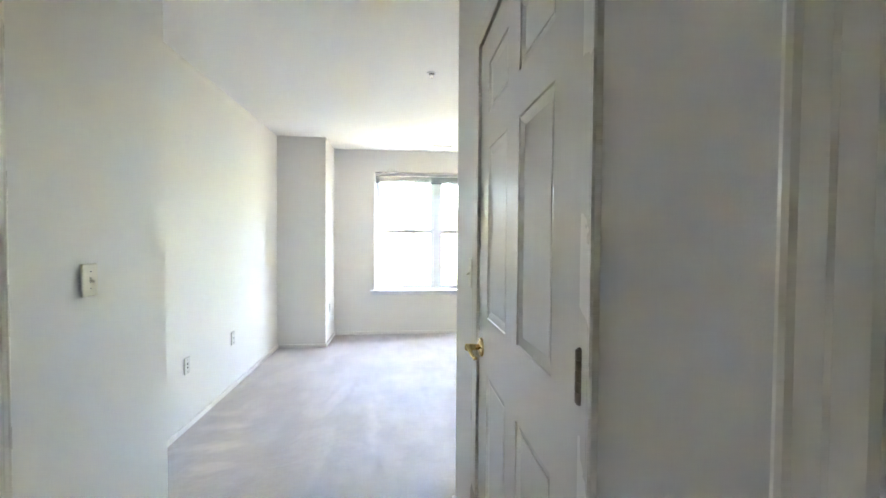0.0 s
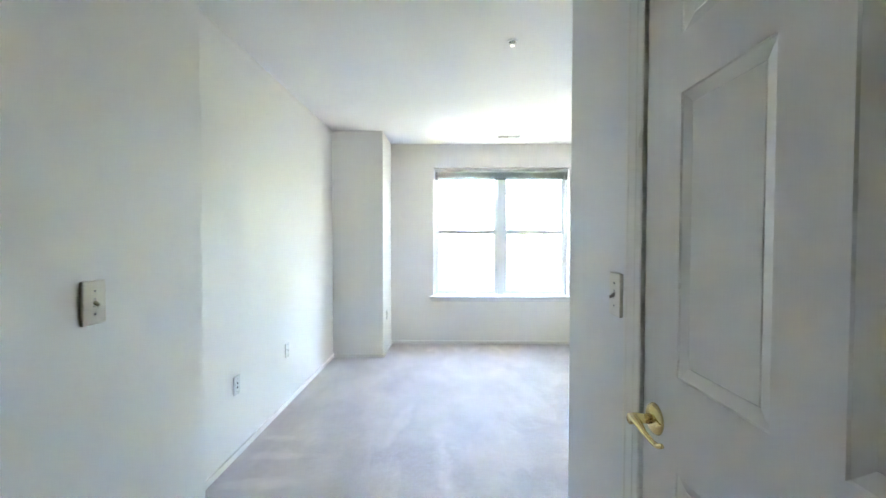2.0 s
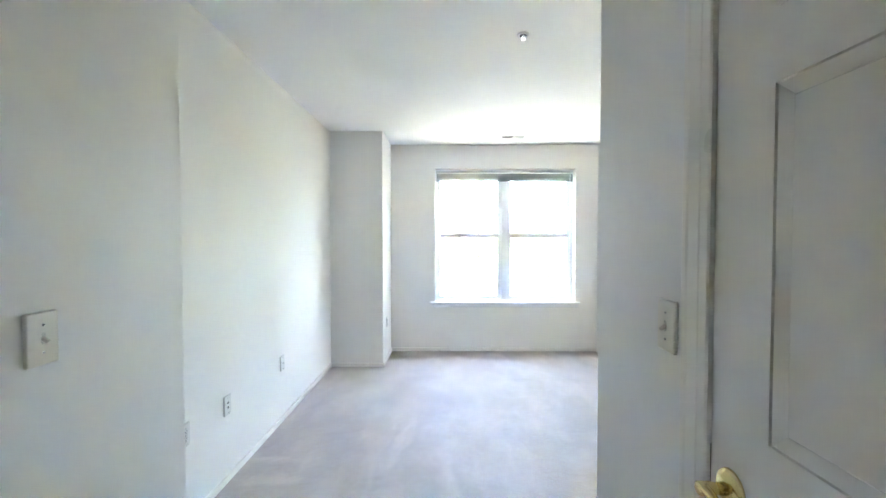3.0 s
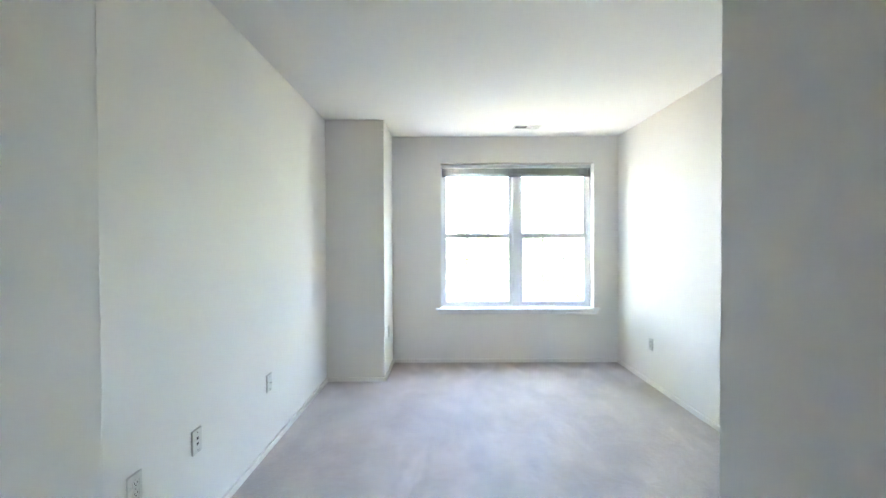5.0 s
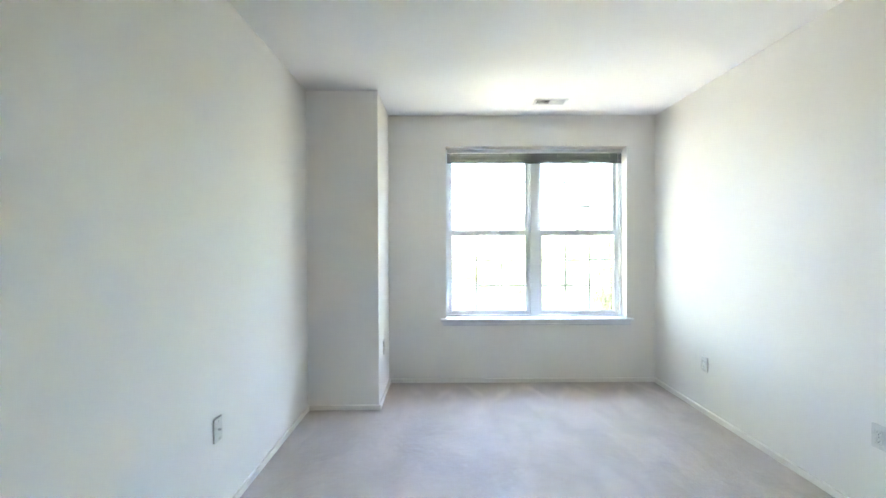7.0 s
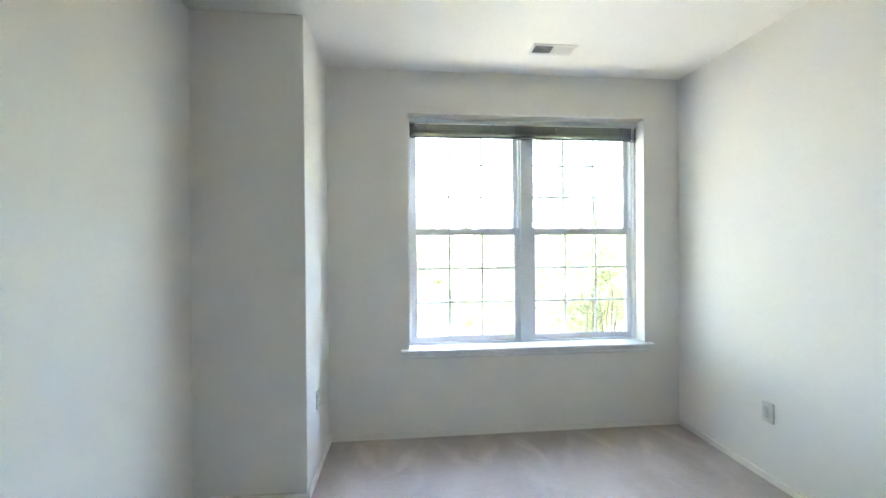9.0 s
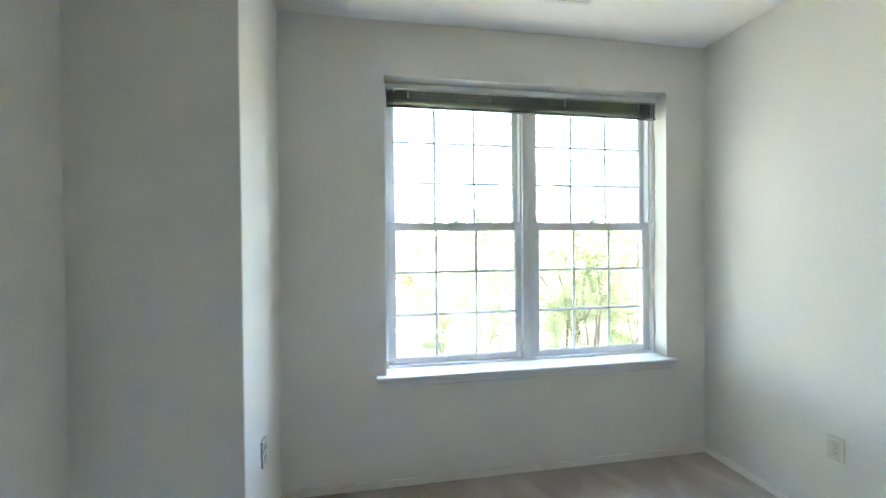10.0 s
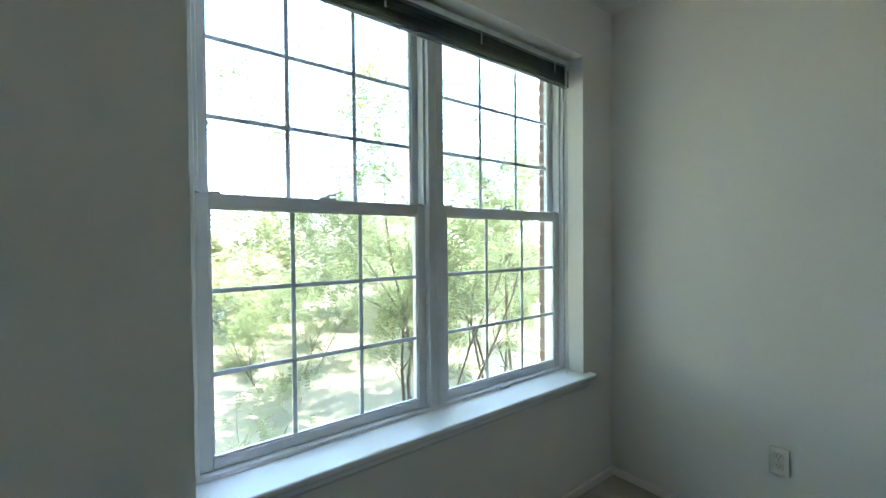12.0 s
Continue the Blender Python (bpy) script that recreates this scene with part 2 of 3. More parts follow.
# ---- the rooms: plan in metres ----
H = 2.60                       # ceiling
HL, HR = -1.25, 0.129          # hall walls
BL, BR = -1.66, 1.523          # bedroom walls
SL, SR = 3.385, 3.385          # where the hall opens into the bedroom
FAR, COLX, COLY = 7.16, -1.078, 6.515
BACK = 0.2
WX0, WX1, WZ0, WZ1 = -0.520, 1.245, 0.60, 2.300   # window opening
DOOR_H = 2.05
D1 = (1.960, 2.815)            # hall door, right
D2 = (1.80, 2.557)             # hall door, left
D3 = (0.81, 1.568)              # second hall door, right

solid("floor", boxed((BL - 0.12, BR + 0.12), (BACK - 0.12, FAR + 0.18), (-0.25, 0.0)), CARPET, "beige cut-pile carpet with vacuum strokes and trodden patches", "carpet floor")
solid("ceiling", boxed((BL - 0.12, BR + 0.12), (BACK - 0.12, FAR + 0.36), (H, H + 0.2)), CEIL, "smooth white painted ceiling", "ceiling")

bm = prism(bmesh.new(), [(HL, D2[1] + 0.019), (HL, SL), (BL, SL), (BL, SL - 0.12), (HL - 0.12, SL - 0.12), (HL - 0.12, D2[1] + 0.019)], 0, H, rounded=(1,))
box(bm, (HL - 0.12, HL), (D2[0] - 0.019, D2[1] + 0.019), (DOOR_H + 0.02, H))
box(bm, (HL - 0.12, HL), (BACK, D2[0] - 0.019), (0, H))
solid("wall_hall_west", bm, WALL, "off-white painted hall wall with a soft outer corner", "wall")
solid("wall_west", boxed((BL - 0.12, BL), (SL - 0.12, FAR + 0.18), (0, H)), WALL, "long plain off-white bedroom wall", "wall")
bm = prism(bmesh.new(), [(HR, D1[1] + 0.019), (HR, SR), (BR, SR), (BR, SR - 0.12), (HR + 0.12, SR - 0.12), (HR + 0.12, D1[1] + 0.019)], 0, H, rounded=(1,))
box(bm, (HR, HR + 0.12), (D1[0] - 0.019, D1[1] + 0.019), (DOOR_H + 0.02, H))
box(bm, (HR, HR + 0.12), (D3[1] + 0.019, D1[0] - 0.019), (0, H))
box(bm, (HR, HR + 0.12), (D3[0] - 0.019, D3[1] + 0.019), (DOOR_H + 0.02, H))
box(bm, (HR, HR + 0.12), (BACK, D3[0] - 0.019), (0, H))
solid("wall_hall_east", bm, WALL, "off-white painted hall wall holding two doors", "wall")
solid("wall_east", boxed((BR, BR + 0.12), (SR - 0.12, FAR + 0.18), (0, H)), WALL, "plain off-white bedroom wall beside the window", "wall")
solid("wall_south", boxed((HL - 0.12, HR + 0.12), (BACK - 0.12, BACK), (0, H)), WALL, "plain off-white wall closing the hall", "wall")
# added plates, never seen: they keep daylight out of the door gaps
solid("leak_block_west", boxed((HL - 0.35, HL - 0.30), (1.5, 2.9), (0, H)), WALL, "added unseen plate that stops light leaking round the closed hall door", "wall")
solid("leak_block_east", boxed((HR + 0.30, HR + 0.35), (0.4, 3.1), (0, H)), WALL, "added unseen plate that stops light leaking round the closed hall doors", "wall")

bm = boxed((BL, WX0), (FAR, FAR + 0.18), (0, H))
box(bm, (WX1, BR), (FAR, FAR + 0.18), (0, H))
box(bm, (WX0, WX1), (FAR, FAR + 0.18), (0, WZ0))
box(bm, (WX0, WX1), (FAR, FAR + 0.18), (WZ1, H))
solid("wall_north", bm, WALL, "off-white painted wall round the double window", "wall")
solid("column", prism(bmesh.new(), [(BL, COLY), (COLX, COLY), (COLX, FAR), (BL, FAR)], 0, H, rounded=(1,)), WALL, "off-white boxed-out column in the bedroom corner", "column")


def baseboard(x, y, label="low off-white painted baseboard along the carpet"):
    bm = boxed((x[0] - 0.002, x[1] + 0.002), (y[0] - 0.002, y[1] + 0.002), (-0.01, 0.040), 0.005)
    solid("baseboard", bm, BASE, label, "baseboard")


T = 0.013
baseboard((BL, BL + T), (SL, COLY))
baseboard((BL + T, COLX + T), (COLY - T, COLY))
baseboard((COLX, COLX + T), (COLY, FAR))
baseboard((COLX + T, BR - T), (FAR - T, FAR))
baseboard((BR - T, BR), (SR, FAR))
baseboard((HL, HL + T), (D2[1] + 0.075, SL))
baseboard((BL + T, HL + T), (SL, SL + T))
baseboard((HR - T, HR), (D1[1] + 0.086, SR))
baseboard((HR - T, BR - T), (SR, SR + T))
baseboard((HR - T, HR), (D3[1] + 0.075, D1[0] - 0.086))


# ---- doors ----
def casing(bm, w, h, wide, far_wide):
    """A mitred moulded casing round an opening w wide and h high, standing off the wall towards -y; far_wide is the width of its leg at x = w."""
    k = far_wide / wide
    prof = [(-0.004, 0.0), (-0.004, 0.006), (0.001, 0.0085), (0.022, 0.009), (0.026, 0.0102), (wide * 0.68, 0.0106), (wide * 0.76, 0.012), (wide - 0.010, 0.012), (wide - 0.004, 0.009), (wide, 0.0)]
    sides = [[bm.verts.new(p) for p in ((-u, -d, 0), (-u, -d, h + u), (w + u * k, -d, h + u), (w + u * k, -d, 0))] for u, d in prof]
    for a, c in zip(sides, sides[1:]):
        for i in range(3):
            bm.faces.new((a[i], a[i + 1], c[i + 1], c[i]))
    return bm


def door_slab(w, h, thick):
    """A moulded six-panel slab; its front is y = 0, facing -y."""
    bm = bmesh.new()
    stile, mid = 0.133, 0.107
    pw = (w - 2 * stile - mid) / 2
    xs = [0, stile, stile + pw, stile + pw + mid, w - stile, w]
    zs = [0.012, 0.255, 0.91, 1.095, 1.66, 1.77, 1.935, h]
    grid = [[bm.verts.new((x, 0, z)) for x in xs] for z in zs]
    panels = []
    for i in range(len(zs) - 1):
        for j in range(len(xs) - 1):
            f = bm.faces.new((grid[i][j], grid[i][j + 1], grid[i + 1][j + 1], grid[i + 1][j]))
            if j in (1, 3) and i in (1, 3, 5):
                panels.append(f)
    rim = [e for e in bm.edges if e.is_boundary]
    ext = bmesh.ops.extrude_edge_only(bm, edges=rim)
    back = [g for g in ext["geom"] if isinstance(g, bmesh.types.BMVert)]
    for v in back:
        v.co.y = thick
    bmesh.ops.holes_fill(bm, edges=[e for e in bm.edges if e.is_boundary], sides=0)
    bm.normal_update()
    for f in panels:
        out = 1.0 if f.normal.y < 0 else -1.0
        for t, d in ((0.002, 0.0), (0.0035, -0.003), (0.034, -0.005), (0.002, 0.0015)):
            bmesh.ops.inset_individual(bm, faces=[f], thickness=t, depth=d * out)
    return bm


def lever_handle(parent, x, z, toward):
    """A brass lever on a round rose; toward is +1 or -1 along x."""
    handle = part("door_handle", lathe(bmesh.new(), [(0.034, 0.0), (0.034, -0.003), (0.031, -0.008), (0.024, -0.012), (0.014, -0.014)], at=(x, 0, z)), BRASS, parent, "polished brass lever handle", True)
    part("neck", lathe(bmesh.new(), [(0.0115, -0.012), (0.0105, -0.03), (0.0125, -0.036), (0.0125, -0.058), (0.008, -0.061)], 16, at=(x, 0, z)), BRASS, handle, smooth=True)
    pts = [(x + toward * u, -0.05 + q, z + v) for u, v, q in ((-0.012, 0.003, 0), (0.0, 0.004, 0), (0.02, 0.002, 0), (0.045, -0.009, 0.003), (0.07, -0.016, 0.007), (0.09, -0.015, 0.008), (0.104, -0.008, 0.006), (0.110, -0.001, 0.004))]
    part("lever", tube(bmesh.new(), pts, [0.006, 0.0115, 0.0095, 0.0065, 0.006, 0.0075, 0.0075, 0.003], 10, squash=0.7), BRASS, handle, smooth=True)


def jamb_catch(parent, w, depth, z):
    """A round brass catch let into the jamb at x = w, facing -x."""
    def turned(bm):
        bmesh.ops.rotate(bm, verts=bm.verts, cent=(0, 0, 0), matrix=Matrix.Rotation(-math.pi / 2, 3, "Z"))
        bmesh.ops.translate(bm, verts=bm.verts, vec=(w, depth, z))
        return bm
    c = part("catch", turned(lathe(bmesh.new(), [(0.0235, 0.0), (0.0235, -0.002), (0.0225, -0.0045), (0.0185, -0.005), (0.0175, -0.0035), (0.0165, -0.0035), (0.0155, -0.009), (0.012, -0.0115), (0.004, -0.012)], 28)), AGED_BRASS, parent, "round aged brass catch let into the jamb", True)
    part("slot", turned(boxed((-0.012, 0.006), (-0.0135, -0.011), (-0.0025, 0.0025), 0.0005)), DARK, c)
    part("tongue", turned(boxed((0.006, 0.0095), (-0.0145, -0.0105), (-0.010, 0.010), 0.001)), AGED_BRASS, c)
    for q in (-1, 1):
        part("screw", turned(lathe(bmesh.new(), [(0.003, -0.0042), (0.0028, -0.0056), (0.001, -0.006)], 10, at=(0, 0, q * 0.0207))), HINGE, c)


def hinge(parent, x, z):
    h = part("hinge", boxed((x - 0.004, x + 0.016), (-0.003, 0.004), (z - 0.041, z + 0.041), 0.001), HINGE, parent, "worn dark brass butt hinge")
    x += 0.006
    for i in range(5):
        part("knuckle", lathe(bmesh.new(), [(0.0068, -0.0081), (0.0082, -0.0071), (0.0082, 0.0071), (0.0068, 0.0081)], 16, "z", (x, -0.010, z + (i - 2) * 0.0168)), HINGE, h, smooth=True)
    for tip in (-1, 1):
        part("pin_tip", lathe(bmesh.new(), [(0.004, 0.0), (0.0058, tip * 0.0015), (0.003, tip * 0.003)], 12, "z", (x, -0.010, z + tip * 0.042)), HINGE, h, smooth=True)


def door(name, m, w, latch_left, recess, label, casing_wide, far_wide, hinges, lever=True):
    d = thing(name, m @ pose(0, recess, 0), label, "door", kind="structure")
    slab = door_slab(w - 0.012, DOOR_H - 0.007, 0.035)
    bmesh.ops.translate(slab, verts=slab.verts, vec=(0.006, 0, 0))
    part("slab", slab, DOOR, d, "white enamelled six-panel slab with embossed grain")
    if lever:
        lever_handle(d, 0.062 if latch_left else w - 0.062, 0.98, 1 if latch_left else -1)
    if hinges:
        for z in (0.25, 1.148, 1.85):
            hinge(d, w if latch_left else 0.0, z)
    t = thing("door_trim", m, "white enamelled moulded casing and jamb round a hall door", "door casing", kind="structure")
    part("casing", casing(bmesh.new(), w, DOOR_H, casing_wide, far_wide), TRIM, t)
    for x in ((-0.018, 0.0), (w, w + 0.018)):
        part("jamb", boxed(x, (0.001, 0.119), (0, DOOR_H)), TRIM, t)
    part("head_jamb", boxed((-0.018, w + 0.018), (0.001, 0.119), (DOOR_H, DOOR_H + 0.018)), TRIM, t)
    stop = (0.037, 0.050) if recess < 0.02 else (recess - 0.014, recess - 0.001)
    for x in ((0.0, 0.011), (w - 0.011, w)):
        part("stop", boxed(x, stop, (0, DOOR_H), 0.002), TRIM, t)
    if hinges:
        part("strike_plate", boxed((0.0, 0.0015) if latch_left else (w - 0.0015, w), (0.004, 0.034), (0.95, 1.03)), HINGE, t, "dark brass strike plate")
    return t


door("door_1", pose(HR, D1[1], 0, 0, 0, -90), D1[1] - D1[0], True, 0.002, "closed white six-panel hall door with brass lever and hinges", 0.085, 0.048, True)
deep = door("door_2", pose(HL, D2[0], 0, 0, 0, 90), D2[1] - D2[0], False, 0.075, "closed white six-panel door set deep in its jamb", 0.054, 0.054, False, False)
jamb_catch(deep, D2[1] - D2[0], 0.026, 0.997)
door("door_3", pose(HR, D3[1], 0, 0, 0, -90), D3[1] - D3[0], True, 0.004, "closed white six-panel hall door in a glossy casing", 0.067, 0.067, False)

# ---- window ----
win = thing("window_1", pose(0, 0, 0), "white vinyl twin double-hung window with grilles", "window", kind="structure")
MX0, MX1 = 0.330, 0.408
FY0, FY1 = 7.272, 7.40
for name, x, z in (("window_frame", (WX0, -0.498), (0.626, WZ1)), ("window_frame", (WX1 - 0.019, WX1), (0.626, WZ1)), ("head", (WX0 + 0.019, WX1 - 0.019), (2.262, WZ1)), ("frame_sill", (WX0 + 0.019, WX1 - 0.019), (0.626, 0.641))):
    part(name, boxed(x, (FY0, FY1), z, 0.002), VINYL, win)
bm = boxed((MX0, MX1), (FY0 - 0.002, FY1), (0.641, 2.262), 0.003)
part("mullion", bm, VINYL, win, "wide white vinyl mullion")
part("mullion_joint", boxed((0.3675, 0.3705), (FY0 - 0.0045, FY0 - 0.001), (0.645, WZ1 - 0.03)), VINYL, win)


def sash(parent, x0, x1, z0, z1, y0, gz0, gz1, lower):
    st = 0.038
    y1 = y0 + 0.034
    s = part("lower_sash" if lower else "upper_sash", boxed((x0, x0 + st), (y0, y1), (z0, z1), 0.003), VINYL, parent)
    part("stile", boxed((x1 - st, x1), (y0, y1), (z0, z1), 0.003), VINYL, s)
    part("bottom_rail", boxed((x0 + st, x1 - st), (y0 + 0.001, y1 - 0.001), (z0, gz0), 0.003), VINYL, s)
    part("top_rail", boxed((x0 + st, x1 - st), (y0 + 0.001, y1 - 0.001), (gz1, z1), 0.003), VINYL, s)
    gx0, gx1, ym = x0 + st, x1 - st, (y0 + y1) / 2
    for i, a, c, e, f in ((0, gx0, gx0 + 0.006, gz0, gz1), (1, gx1 - 0.006, gx1, gz0, gz1), (2, gx0 + 0.006, gx1 - 0.006, gz0, gz0 + 0.006), (3, gx0 + 0.006, gx1 - 0.006, gz1 - 0.006, gz1)):
        part("glazing_bead", boxed((a, c), (y0 + 0.006, ym - 0.007), (e, f), 0.0015), VINYL, s)
    for yy in (ym - 0.006, ym + 0.006):
        g = part("pane", boxed((gx0, gx1), (yy - 0.001, yy + 0.001), (gz0, gz1)), GLASS, s, "clear double-glazed pane")
        g.visible_shadow = False
    for k in (1, 2):
        xm, zm = gx0 + (gx1 - gx0) * k / 3, gz0 + (gz1 - gz0) * k / 3
        part("muntin", boxed((xm - 0.0075, xm + 0.0075), (ym - 0.0028, ym + 0.0028), (gz0, gz1), 0.001, 1), GRILLE, s)
        part("muntin", boxed((gx0, gx1), (ym - 0.0022, ym + 0.0022), (zm - 0.0075, zm + 0.0075), 0.001, 1), GRILLE, s)
    if lower:
        for a in (x0 + 0.012, x1 - 0.072):
            part("tilt_latch", boxed((a, a + 0.06), (y0 + 0.002, y1 - 0.006), (z1, z1 + 0.007), 0.002), VINYL, s)
        xm = (x0 + x1) / 2
        lock = part("sash_lock", boxed((xm - 0.028, xm + 0.028), (y0 + 0.004, y1 - 0.004), (z1, z1 + 0.008), 0.002), VINYL, s, "small white cam lock")
        part("lock_tab", tube(bmesh.new(), [(xm - 0.004, y0 + 0.012, z1 + 0.007), (xm + 0.006, y0 + 0.012, z1 + 0.018), (xm + 0.03, y0 + 0.008, z1 + 0.02)], [0.007, 0.006, 0.004], 8), VINYL, lock)
    else:
        for a in (x0, x1 - 0.012):
            part("jamb_track", boxed((a, a + 0.012), (FY0 + 0.018, y0 - 0.004), (1.487, z1), 0.002), VINYL, s)


for x0, x1 in ((-0.498, MX0), (MX1, WX1 - 0.019)):
    sash(win, x0, x1, 1.443, 2.262, 7.337, 1.485, 2.224, False)
    sash(win, x0, x1, 0.641, 1.485, 7.298, 0.676, 1.443, True)
part("sill_clip", boxed((0.735, 0.80), (7.262, 7.290), (0.627, 0.640), 0.003), RAIL, win, "small grey catch on the sill")

st = thing("window_stool", pose(0, 0, 0), "white painted window stool with horns and apron", "window sill", kind="structure")
FRONT, W0, W1 = FAR - 0.048, WX0 + 0.001, WX1 - 0.001
bm = prism(bmesh.new(), [(-0.575, FRONT), (1.297, FRONT), (1.297, FAR - 0.001), (W1, FAR - 0.001), (W1, FY0), (W0, FY0), (W0, FAR - 0.001), (-0.575, FAR - 0.001)], WZ0 + 0.001, 0.626)
bmesh.ops.bevel(bm, geom=[e for e in bm.edges if all(abs(v.co.y - FRONT) < 1e-4 for v in e.verts)], offset=0.008, segments=3, affect="EDGES", profile=0.5)
part("board", bm, STOOL, st)
bm = bmesh.new()
prof = [(0.0, 0.600), (0.016, 0.600), (0.016, 0.588), (0.011, 0.582), (0.011, 0.566), (0.005, 0.556), (0.0, 0.556)]
ends = [[bm.verts.new((x, FAR - d - 0.0005, z)) for d, z in prof] for x in (-0.556, 1.279)]
for i in range(len(prof)):
    j = (i + 1) % len(prof)
    bm.faces.new((ends[0][i], ends[0][j], ends[1][j], ends[1][i]))
bm.faces.new(ends[0]), bm.faces.new(ends[1][::-1])
part("apron", bm, STOOL, st)

# raised mini blind
BY = 7.244
blind = thing("window_blind", pose(0.3625, BY, 2.148), "grey mini blind drawn up tight under the window head", "window blind")
hw = (WX1 - WX0) / 2 - 0.012
bm = boxed((-hw, hw), (-0.019, 0.019), (0.108, 0.136), 0.002)
part("head_rail", bm, RAIL, blind, "white metal head rail")
slat_bm = bmesh.new()
cross = [(-0.0125, -0.0012), (-0.006, 0.0002), (0.0, 0.0008), (0.006, 0.0002), (0.0125, -0.0012)]
ends = [[slat_bm.verts.new((x, y, z + o)) for o in (0, 0.0004) for y, z in (cross if o == 0 else cross[::-1])] for x in (-hw + 0.004, hw - 0.004)]
for i in range(10):
    j = (i + 1) % 10
    slat_bm.faces.new((ends[0][i], ends[0][j], ends[1][j], ends[1][i]))
slat_bm.faces.new(ends[0]), slat_bm.faces.new(ends[1][::-1])
slat_me = mesh_of("slat", slat_bm, SLAT)
for i in range(26):
    s = new("slat", slat_me)
    s.parent = blind
    s.matrix_basis = pose(random.uniform(-0.002, 0.002), random.uniform(-0.0025, 0.0025), 0.017 + i * 0.0034, random.uniform(-14, 10), 0, 0)
part("bottom_rail", boxed((-hw + 0.004, hw - 0.004), (-0.012, 0.012), (0.003, 0.013), 0.003), SLAT, blind)
for x in (-hw + 0.13, -hw + 0.62, 0.23, hw - 0.13):
    part("ladder", boxed((x - 0.005, x + 0.005), (-0.0165, -0.0155), (0.052, 0.104)), LADDER, blind, "pale ladder tape")
for x in (-hw + 0.045, hw - 0.035):
    part("bracket", boxed((x - 0.006, x + 0.006), (-0.022, -0.0195), (0.085, 0.136), 0.001), RAIL, blind)
for x, low in ((hw - 0.035, -1.50), (hw - 0.047, -1.47)):
    pts = [(x, -0.018, 0.11), (x + 0.004, -0.016, -0.4), (x + 0.006, -0.014, -1.1), (x + 0.012, -0.016, low + 0.06), (x + 0.002, -0.03, low + 0.01), (x - 0.03, -0.035, low - 0.018)]
    part("lift_cord", tube(bmesh.new(), pts, [0.0021] * 6, 6), CORD, blind, "thin white lift cord")
part("cord_tassel", boxed((-hw + 0.020, -hw + 0.026), (-0.004, 0.004), (-0.045, 0.0), 0.002), WHITE_PLASTIC, blind)


# ---- fixtures ----
PROUD = pose(0, -0.0035, 0)


def plate(name, m, label, category, mat, group=""):
    t = thing(name, m @ PROUD, label, category, group)
    part("plate", boxed((-0.035, 0.035), (-0.0062, 0.0035), (-0.0575, 0.0575), 0.003), mat, t)
    return t


def screw(parent, x, z):
    s = part("screw", lathe(bmesh.new(), [(0.0032, -0.005), (0.003, -0.0064), (0.001, -0.0068)], 10, at=(x, 0, z)), STEEL, parent)
    part("slot", boxed((x - 0.0026, x + 0.0026), (-0.0071, -0.0066), (z - 0.0005, z + 0.0005)), DARK, s)


def light_switch(m):
    t = plate("light_switch", m, "ivory toggle light switch plate on the hall wall", "light switch", PLASTIC, "hall switches")
    screw(t, 0, 0.030), screw(t, 0, -0.030)
    part("opening", boxed((-0.005, 0.005), (-0.0062, -0.005), (-0.012, 0.012)), DARK, t)
    part("toggle", tube(bmesh.new(), [(0, -0.004, 0.001), (0, -0.012, -0.004), (0, -0.019, -0.008)], [0.0052, 0.0048, 0.0040], 8), PLASTIC, t)
    return t


def outlet(m):
    t = plate("wall_outlet", m, "white duplex outlet plate low on the wall", "outlet", WHITE_PLASTIC, "bedroom outlets")
    screw(t, 0, 0)
    for z in (0.0195, -0.0195):
        b = boxed((-0.0165, 0.0165), (-0.0072, -0.005), (z - 0.0135, z + 0.0135), 0.004)
        s = part("socket", b, WHITE_PLASTIC, t)
        part("slot", boxed((-0.0075, -0.0055), (-0.0078, -0.007), (z - 0.001, z + 0.0075)), DARK, s)
        part("slot", boxed((0.0055, 0.0075), (-0.0078, -0.007), (z, z + 0.0065)), DARK, s)
        part("ground_hole", lathe(bmesh.new(), [(0.0026, -0.007), (0.0026, -0.0078)], 10, at=(0, 0, z - 0.0065)), DARK, s)
    return t


def jack_plate(m, coax):
    t = plate("jack_plate", m, "white wall plate with a " + ("cable" if coax else "telephone") + " jack", "wall jack", WHITE_PLASTIC)
    screw(t, 0, 0.042), screw(t, 0, -0.042)
    if coax:
        part("connector", lathe(bmesh.new(), [(0.006, -0.005), (0.006, -0.008), (0.0047, -0.008), (0.0047, -0.017), (0.003, -0.017)], 12), STEEL, t)
    else:
        for z in (0.013, -0.013):
            part("jack", boxed((-0.007, 0.007), (-0.0064, -0.005), (z - 0.006, z + 0.006)), DARK, t)
    return t


light_switch(pose(HL, 2.905, 1.205, 0, 0, 90))
light_switch(pose(HR, 2.955, 1.225, 0, 0, -90))
first = outlet(pose(BL, 3.995, 0.455, 0, 0, 90))
for x, y, z, turn in ((BR, 6.402, 0.392, -90), (BR, 5.120, 0.420, -90), (COLX, 6.765, 0.45, 90)):
    copy_thing(first, pose(x, y, z, 0, 0, turn) @ PROUD)
jack_plate(pose(BL, 4.380, 0.448, 0, 0, 90), False)
jack_plate(pose(BL, 5.172, 0.452, 0, 0, 90), True)

